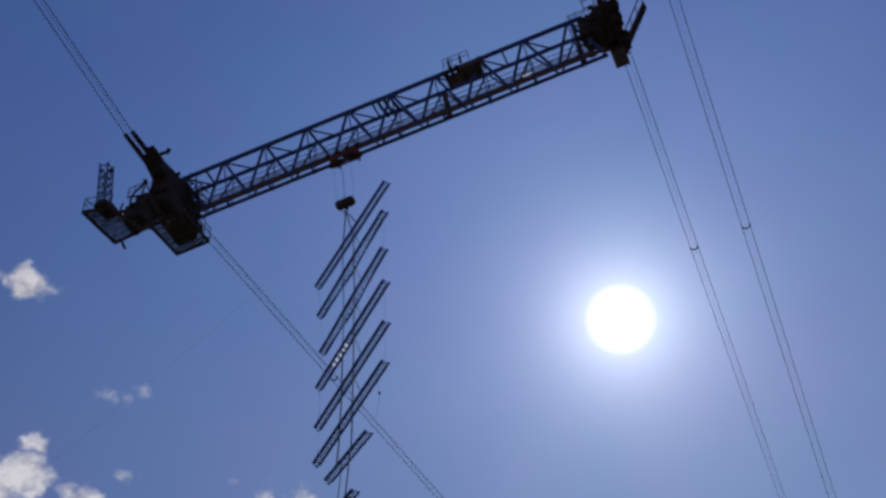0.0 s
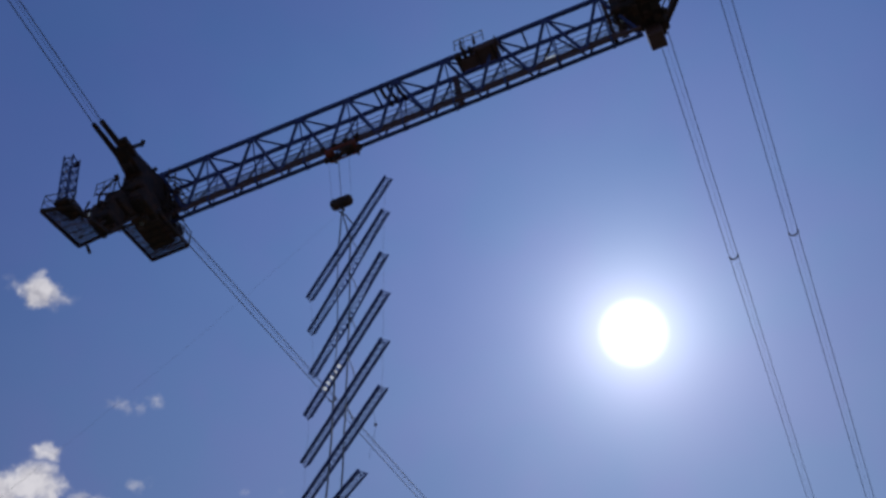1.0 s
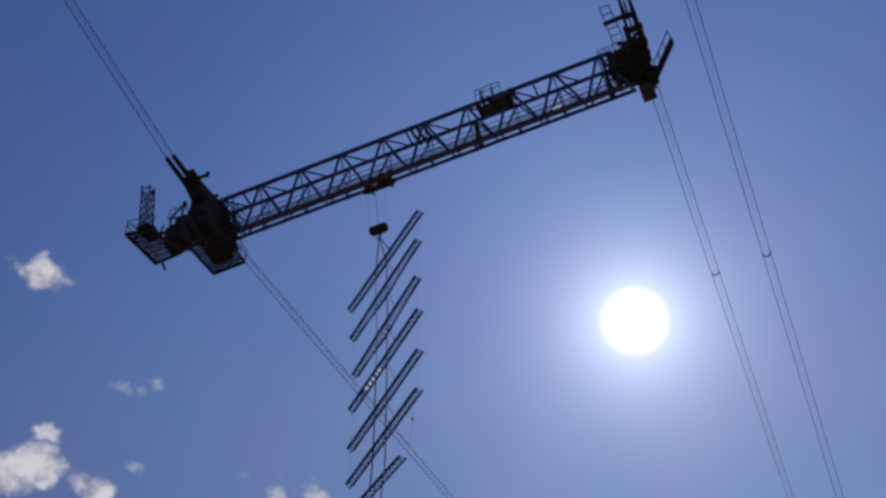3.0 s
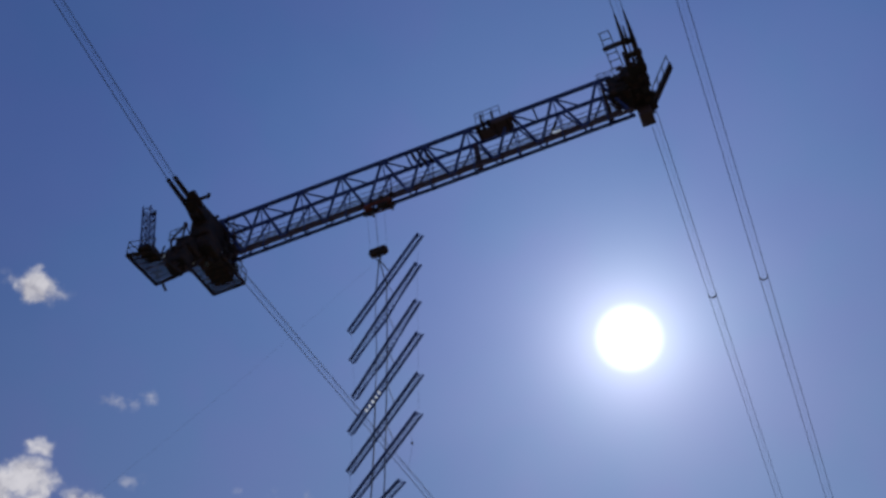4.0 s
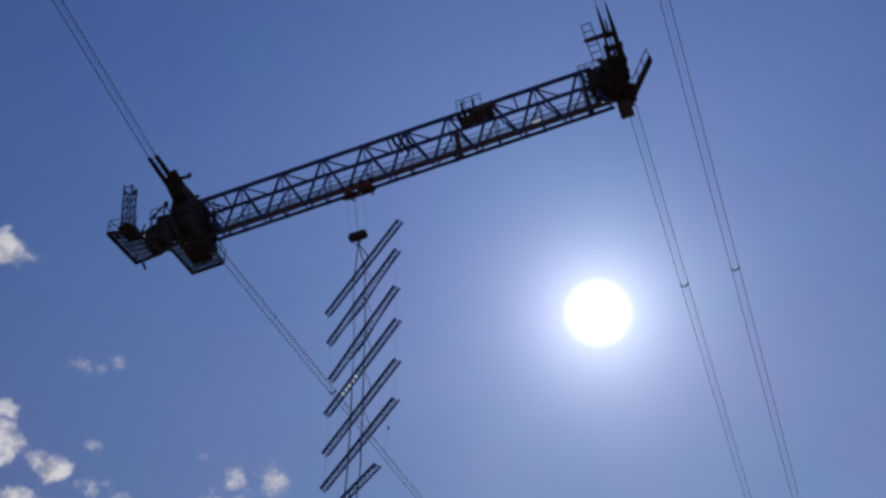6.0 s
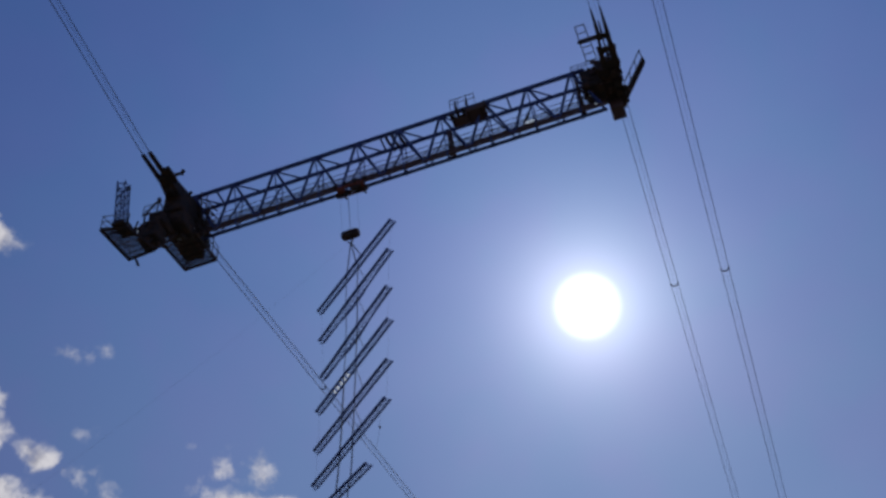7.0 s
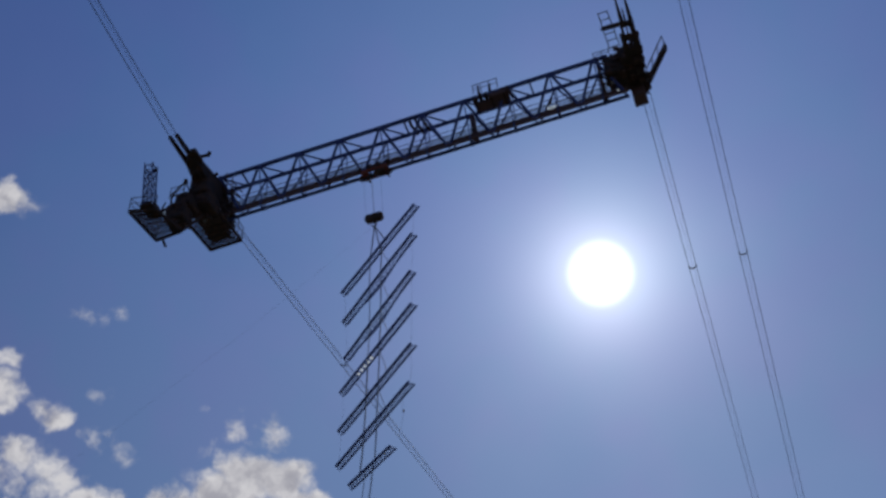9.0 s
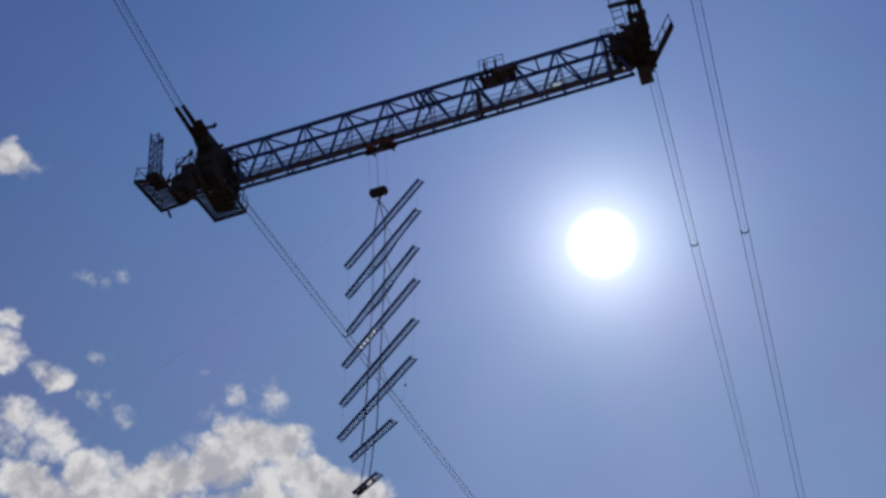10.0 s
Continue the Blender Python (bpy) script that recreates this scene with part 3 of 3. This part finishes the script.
# gooseneck, widening towards the girder
bm = B()
va = [bm.verts.new(cp(x, y, z)) for x, y, z in ((-26.68, 35.9, 60.2), (-25.95, 35.9, 60.2), (-25.95, 35.9, 60.8), (-26.68, 35.9, 60.8))]
vb = [bm.verts.new(cp(x, y, z)) for x, y, z in ((-26.95, 39.4, 59.5), (-25.72, 39.4, 59.5), (-25.72, 39.4, 61.4), (-26.95, 39.4, 61.4))]
bm.faces.new(va), bm.faces.new(vb)
for k in range(4):
    bm.faces.new((va[k], va[(k + 1) % 4], vb[(k + 1) % 4], vb[k]))
bmesh.ops.bevel(bm, geom=list(bm.edges), offset=0.04, segments=1, affect="EDGES")
part("gooseneck", bm, DARK, lc)
part("body", box(B(), cp(-27.02, 37.4, 58.9), cp(-25.8, 40.6, 60.7), 0.08), DARK, lc)
part("lower_box", box(B(), cp(-27.0, 37.6, 57.8), cp(-25.6, 39.4, 58.9), 0.06), DARK, lc)
part("end_portal", bar(B(), cp(-25.9, 39.0, 61.9), cp(-25.3, 40.0, 58.7), 0.2, 0.24), DARK, lc)
part("end_portal", bar(B(), cp(-25.6, 40.15, 61.8), cp(-25.3, 40.1, 58.7), 0.18, 0.2), DARK, lc)
for k in range(5):
    z = 61.5 - k * 0.68
    part("cage_rung", bar(B(), cp(-25.6, 39.1, z), cp(-24.9, 40.3, z - 0.1), 0.06, 0.06), DARK, lc)
    part("cage_rung", bar(B(), cp(-25.2, 39.2, z), cp(-24.7, 39.6, z - 0.7), 0.06, 0.06), DARK, lc)
for y in (36.9, 37.9, 38.9, 40.2, 41.6):
    part("rope_wheel", wheel(B(), cp(-26.35, y, 60.15), (1, 0, 0), 0.34, 0.5), DARK, lc)
part("drive_motor", tube(B(), cp(-27.9, 38.6, 59.2), cp(-27.1, 38.6, 59.2), 0.34, 16), DARK, lc)
part("gearbox", box(B(), cp(-27.8, 37.2, 57.9), cp(-26.9, 38.4, 58.9), 0.08), DARK, lc)
part("lamp", box(B(), cp(-27.3, 38.2, 57.55), cp(-27.02, 38.45, 57.85), 0.03), PALE, lc, "small pale lamp housing")
# rear platform under the carriage
rear = deck("rear_platform", lc, [cp(-27.72, 38.9, 58.0), cp(-27.42, 41.42, 58.0), cp(-25.25, 41.39, 58.0), cp(-25.45, 38.9, 58.0)])
part("hatch", box(B(), cp(-27.1, 38.9, 58.02), cp(-25.8, 40.95, 58.5), 0.04), DARK, lc)
railing(lc, cp(-25.3, 39.6, 58.1), cp(-25.22, 41.4, 58.1), 1.1, 4)
railing(lc, cp(-27.4, 41.44, 58.1), cp(-25.25, 41.42, 58.1), 0.5, 3)
# front platform hung lower, with the mast
front = deck("front_platform", lc, [cp(-28.9, 34.5, 54.85), cp(-28.5, 37.1, 54.85), cp(-26.75, 37.0, 54.85), cp(-27.4, 34.9, 54.85)])
part("front_crate", box(B(), cp(-28.1, 34.85, 54.95), cp(-27.4, 35.7, 55.45), 0.05), DARK, lc)
part("winch_house", box(B(), cp(-27.9, 36.6, 55.9), cp(-26.65, 37.8, 57.3), 0.08), DARK, lc)
part("winch_box", box(B(), cp(-27.4, 36.9, 57.2), cp(-26.4, 38.0, 58.1), 0.08), DARK, lc)
part("hanger", bar(B(), cp(-27.2, 36.6, 55.0), cp(-26.6, 37.8, 58.6), 0.16, 0.16), DARK, lc)
part("hanger", bar(B(), cp(-26.7, 37.0, 54.9), cp(-26.3, 38.6, 58.2), 0.14, 0.14), DARK, lc)
railing(lc, cp(-28.9, 34.5, 54.95), cp(-28.5, 37.05, 54.95), 1.1, 4)
railing(lc, cp(-28.9, 34.5, 54.95), cp(-27.4, 34.88, 54.95), 1.1, 3)
# hoses, boxes and small fittings on the machine body
for a, b, c in (((-27.5, 36.3, 57.6), (-27.9, 36.9, 58.4), (-27.2, 37.6, 59.4)), ((-27.7, 36.2, 57.0), (-28.15, 36.4, 56.4), (-27.9, 36.3, 55.6))):
    hose = B()
    a, b, c = (cp(*q) for q in (a, b, c))
    pts = [a.lerp(b, k / 6).lerp(b.lerp(c, k / 6), k / 6) for k in range(7)]
    for p, q in zip(pts, pts[1:]):
        tube(hose, p, q, 0.05, 6)
    part("hose", hose, DARK, lc, "black rubber hose")
for x, y, z, w in ((-25.72, 38.2, 61.2, 0.2), (-26.9, 38.0, 57.4, 0.4), (-26.1, 38.6, 57.5, 0.34), (-28.05, 36.7, 56.9, 0.3), (-25.65, 40.4, 58.8, 0.4)):
    part("junction_box", box(B(), cp(x - w / 2, y - w / 2, z - w * 0.35), cp(x + w / 2, y + w / 2, z + w * 0.35), 0.03), DARK, lc)
for y in (37.7, 38.6, 39.5, 40.3):
    part("side_wheel", wheel(B(), cp(-27.32, y, 58.95), (1, 0, 0), 0.3, 0.2), DARK, lc)
    part("side_wheel", wheel(B(), cp(-25.78, y, 59.0), (1, 0, 0), 0.28, 0.2), DARK, lc)
# added translucent stubs, imitating bright sky seen through gaps in the body
for x, y, z in ((-26.55, 39.0, 57.9), (-25.72, 39.1, 58.7), (-27.35, 38.75, 58.2)):
    part("lamp", tube(B(), cp(x, y, z), cp(x + 0.05, y - 0.08, z - 0.14), 0.1, 10), glow, lc, "small translucent stub standing in for a bright sky gap")
for k in range(7):
    part("ladder_rung", tube(B(), cp(-25.35, 38.9 + 0.04 * k, 61.6 - 0.4 * k), cp(-25.0, 39.0 + 0.04 * k, 61.6 - 0.4 * k), 0.03, 6), DARK, lc)
for s in (0, 1):
    part("ladder_stile", tube(B(), cp(-25.35 + 0.35 * s, 38.85 + 0.1 * s, 61.9), cp(-25.35 + 0.35 * s, 39.2 + 0.1 * s, 58.9), 0.035, 6), DARK, lc)
railing(lc, cp(-27.4, 36.1, 57.1), cp(-26.5, 36.1, 57.1), 1.0, 3)
part("stub", tube(B(), cp(-28.1, 37.2, 54.8), cp(-28.02, 37.45, 54.45), 0.08, 8), DARK, lc)


def fittings(owner, shift, lo, hi, count, seed):
    """Small boxes, brackets and short pipes on the underside, the near face and both flanks of a housing."""
    rng = random.Random(seed)
    for k in range(count):
        p = [rng.uniform(lo[i] + 0.1, hi[i] - 0.1) for i in range(3)]
        face = k % 4
        axis, value = ((2, lo[2]), (1, lo[1]), (0, lo[0]), (2, lo[2]))[face]
        p[axis] = value
        size = [rng.uniform(0.05, 0.17) for _ in range(3)]
        size[axis] = rng.uniform(0.05, 0.11)
        m = rng.choice((DARK, DARK, RUST, DARK))
        if k % 3 == 2:
            q = list(p)
            along_axis = (axis + 1 + k % 2) % 3
            q[along_axis] = min(hi[along_axis], p[along_axis] + rng.uniform(0.4, 0.9))
            p[axis] -= 0.06
            q[axis] -= 0.06
            part("pipe", tube(B(), shift(*p), shift(*q), rng.uniform(0.025, 0.05), 6), m, owner)
        else:
            part("fitting", box(B(), shift(*(v - d for v, d in zip(p, size))), shift(*(v + d for v, d in zip(p, size))), 0.015), m, owner)


fittings(lc, cp, (-27.02, 37.4, 58.9), (-25.8, 40.6, 60.7), 34, 3)
fittings(lc, cp, (-27.0, 37.6, 57.8), (-25.6, 39.4, 58.9), 26, 5)
fittings(lc, cp, (-27.9, 36.6, 55.9), (-26.65, 37.8, 57.3), 26, 7)
fittings(lc, cp, (-27.4, 36.9, 57.2), (-26.4, 38.0, 58.1), 16, 11)
# A-frame beside the gooseneck
apex = cp(-27.0, 36.9, 59.55)
for foot in ((-27.84, 36.9, 58.55), (-26.55, 37.0, 58.1), (-27.4, 37.3, 57.9)):
    part("a_frame_leg", bar(B(), cp(*foot), apex, 0.085, 0.085), DARK, lc)
part("a_frame_tie", bar(B(), cp(-27.84, 36.9, 58.55), cp(-26.55, 37.0, 58.1), 0.07, 0.07), DARK, lc)
part("a_frame_post", bar(B(), cp(-27.84, 36.9, 58.6), cp(-27.84, 37.0, 57.2), 0.09, 0.09), DARK, lc)
part("apex_sheave", wheel(B(), apex, (1, 0, 0), 0.16, 0.14, 14), DARK, lc)
# added translucent strip, imitating the bright sunlit edge of the winch house
part("sunlit_edge", box(B(), cp(-28.0, 36.62, 56.5), cp(-27.92, 36.66, 57.1), 0.01), glow, lc, "narrow translucent plate standing in for a sunlit sheet edge")
# lattice mast
bot, top = Vector((-27.82, 34.85, 54.95)), Vector((-28.2, 34.8, 59.05))
legs = [(-0.27, -0.27), (0.27, -0.27), (0.27, 0.27), (-0.27, 0.27)]
mast = part("mast", box(B(), cp(-28.2, 34.45, 54.9), cp(-27.45, 35.25, 55.15), 0.03), DARK, lc)


def mast_point(k, u):
    c = bot.lerp(top, u)
    return cp(c.x + legs[k % 4][0], c.y + legs[k % 4][1], c.z)


for k in range(4):
    part("mast_leg", tube(B(), mast_point(k, 0), mast_point(k, 1.0 if k % 2 else 1.05), 0.042, 6), STEEL, mast)
    lace = B()
    for i in range(11):
        a, b = (k, k + 1) if i % 2 else (k + 1, k)
        tube(lace, mast_point(a, i / 11), mast_point(b, (i + 1) / 11), 0.022, 5)
        if i % 2:
            tube(lace, mast_point(k, i / 11), mast_point(k + 1, i / 11), 0.02, 5)
    tube(lace, mast_point(k, 0.97), mast_point(k + 1, 0.97), 0.03, 5)
    part("mast_lacing", lace, STEEL, mast)
part("mast_head", box(B(), cp(-28.1, 34.9, 58.7), cp(-27.85, 35.1, 58.95), 0.03), DARK, mast)

# ---- rope carriage at the other end ----
RO = Vector((1.0, 39.5, 58.0))
rc = thing("rope_carriage", "dark steel rope carriage with a ladder guard and an outrigger stair", "rope carriage", "rope carriages", RO)


def rp(x, y, z):
    return Vector((x, y, z)) - RO


for x in (1.13, 1.65):
    part("rope_shoe", tube(B(), rp(x, 34.4, 60.5), rp(x + 0.02, 36.4, 60.5), 0.045, 10, 0.15), DARK, rc)
part("centre_pin", tube(B(), rp(1.36, 35.3, 60.5), rp(1.36, 36.3, 60.48), 0.03, 8, 0.07), DARK, rc)
# three long plates with slots between them, tied across
for x0, x1 in ((0.98, 1.15), (1.28, 1.36), (1.50, 1.80)):
    part("side_plate", box(B(), rp(x0, 36.15, 60.42), rp(x1, 38.7, 60.56), 0.02), DARK, rc)
for y0, y1 in ((36.2, 36.52), (37.08, 37.46), (38.08, 38.7)):
    part("cross_plate", box(B(), rp(0.99, y0, 60.4), rp(1.79, y1, 60.54), 0.02), DARK, rc)
part("shroud_plate", box(B(), rp(0.82, 36.95, 60.44), rp(1.0, 38.7, 60.6), 0.03), DARK, rc)
part("shroud_plate", box(B(), rp(1.78, 37.1, 60.44), rp(1.88, 38.7, 60.6), 0.03), DARK, rc)
for y in (37.25, 38.3):
    part("guide_lug", tube(B(), rp(1.78, y, 60.5), rp(1.92, y, 60.5), 0.17, 12), DARK, rc)
for y in (38.9, 39.6, 40.4, 41.2):
    part("rope_wheel", wheel(B(), rp(1.39, y, 60.3), (1, 0, 0), 0.3, 0.35), DARK, rc)
    part("wheel_guard", tube(B(), rp(1.7, y - 0.1, 60.5), rp(1.82, y - 0.1, 60.5), 0.22, 12), DARK, rc)
part("body", box(B(), rp(0.42, 38.55, 60.4), rp(1.7, 41.0, 61.7), 0.08), DARK, rc)
part("drive_house", box(B(), rp(-0.6, 38.95, 60.0), rp(0.6, 40.3, 61.7), 0.08), DARK, rc)
part("foot_box", box(B(), rp(0.58, 40.7, 59.5), rp(1.4, 41.68, 60.5), 0.05), RUST, rc, "brown steel foot box")
part("foot_knob", tube(B(), rp(1.3, 41.1, 60.5), rp(1.72, 41.1, 60.5), 0.28, 14), DARK, rc)
part("crossbar", bar(B(), rp(-0.05, 37.4, 62.3), rp(1.2, 36.6, 61.0), 0.2, 0.2), DARK, rc)
part("end_portal", bar(B(), rp(-0.9, 39.0, 61.9), rp(-0.9, 39.95, 58.7), 0.2, 0.24, (0, 1, 0)), DARK, rc)
for k in range(4):
    part("cage_rung", bar(B(), rp(-0.9, 39.2, 61.8 - 0.75 * k), rp(-0.2, 39.5, 61.2 - 0.75 * k), 0.07, 0.07), DARK, rc)
# ladder guard along the frame
for s in (0, 1):
    part("guard_rail", tube(B(), rp(-0.02 + s * 0.55, 36.4, 62.5), rp(0.05 + s * 0.66, 39.05, 62.5), 0.035, 6), GALV, rc)
for k in range(6):
    part("guard_hoop", tube(B(), rp(-0.01, 36.43 + k * 0.51, 62.5), rp(0.55 + 0.02 * k, 36.43 + k * 0.51, 62.5), 0.035, 6), GALV, rc)
railing(rc, rp(-1.0, 38.95, 61.8), rp(0.4, 38.95, 61.8), 0.6, 4)
# boxes and hoses on the drive side, and translucent stubs imitating sky gaps
for x, y, z, w in ((1.75, 39.6, 61.3, 0.3), (1.78, 40.6, 60.9, 0.34), (-0.4, 40.4, 60.0, 0.4), (0.3, 40.5, 60.1, 0.36)):
    part("junction_box", box(B(), rp(x - w / 2, y - w / 2, z - w * 0.35), rp(x + w / 2, y + w / 2, z + w * 0.35), 0.03), DARK, rc)
for x, y, z in ((-0.35, 39.7, 60.1), (-0.2, 40.55, 60.2)):
    part("lamp", tube(B(), rp(x, y, z), rp(x + 0.05, y - 0.08, z - 0.14), 0.09, 10), glow, rc, "small translucent stub standing in for a bright sky gap")
fittings(rc, rp, (0.3, 38.2, 60.4), (1.7, 41.0, 61.7), 26, 13)
fittings(rc, rp, (-0.6, 38.95, 60.0), (0.6, 40.3, 61.7), 26, 17)
# outrigger stair
stair = part("stair", bar(B(), rp(1.7, 41.0, 60.9), rp(3.4, 41.0, 64.0), 0.1, 0.22, (0, 1, 0)), DARK, rc)
part("stair_stringer", bar(B(), rp(1.7, 41.34, 60.9), rp(3.4, 41.34, 64.0), 0.1, 0.22, (0, 1, 0)), DARK, stair)
for k in range(12):
    f = (k + 0.5) / 12
    part("stair_tread", box(B(), rp(1.58 + 1.7 * f, 41.02, 60.88 + 3.1 * f), rp(1.84 + 1.7 * f, 41.33, 60.93 + 3.1 * f), 0.01), DARK, stair)
for y in (40.98,):
    part("stair_handrail", tube(B(), rp(1.9, y, 62.15), rp(3.36, y, 64.95), 0.04, 6), GALV, stair)
    for k in range(4):
        f = k / 3
        part("stair_post", tube(B(), rp(1.7 + 1.65 * f, y, 61.1 + 2.85 * f), rp(1.9 + 1.46 * f, y, 62.15 + 2.8 * f), 0.035, 6), GALV, stair)
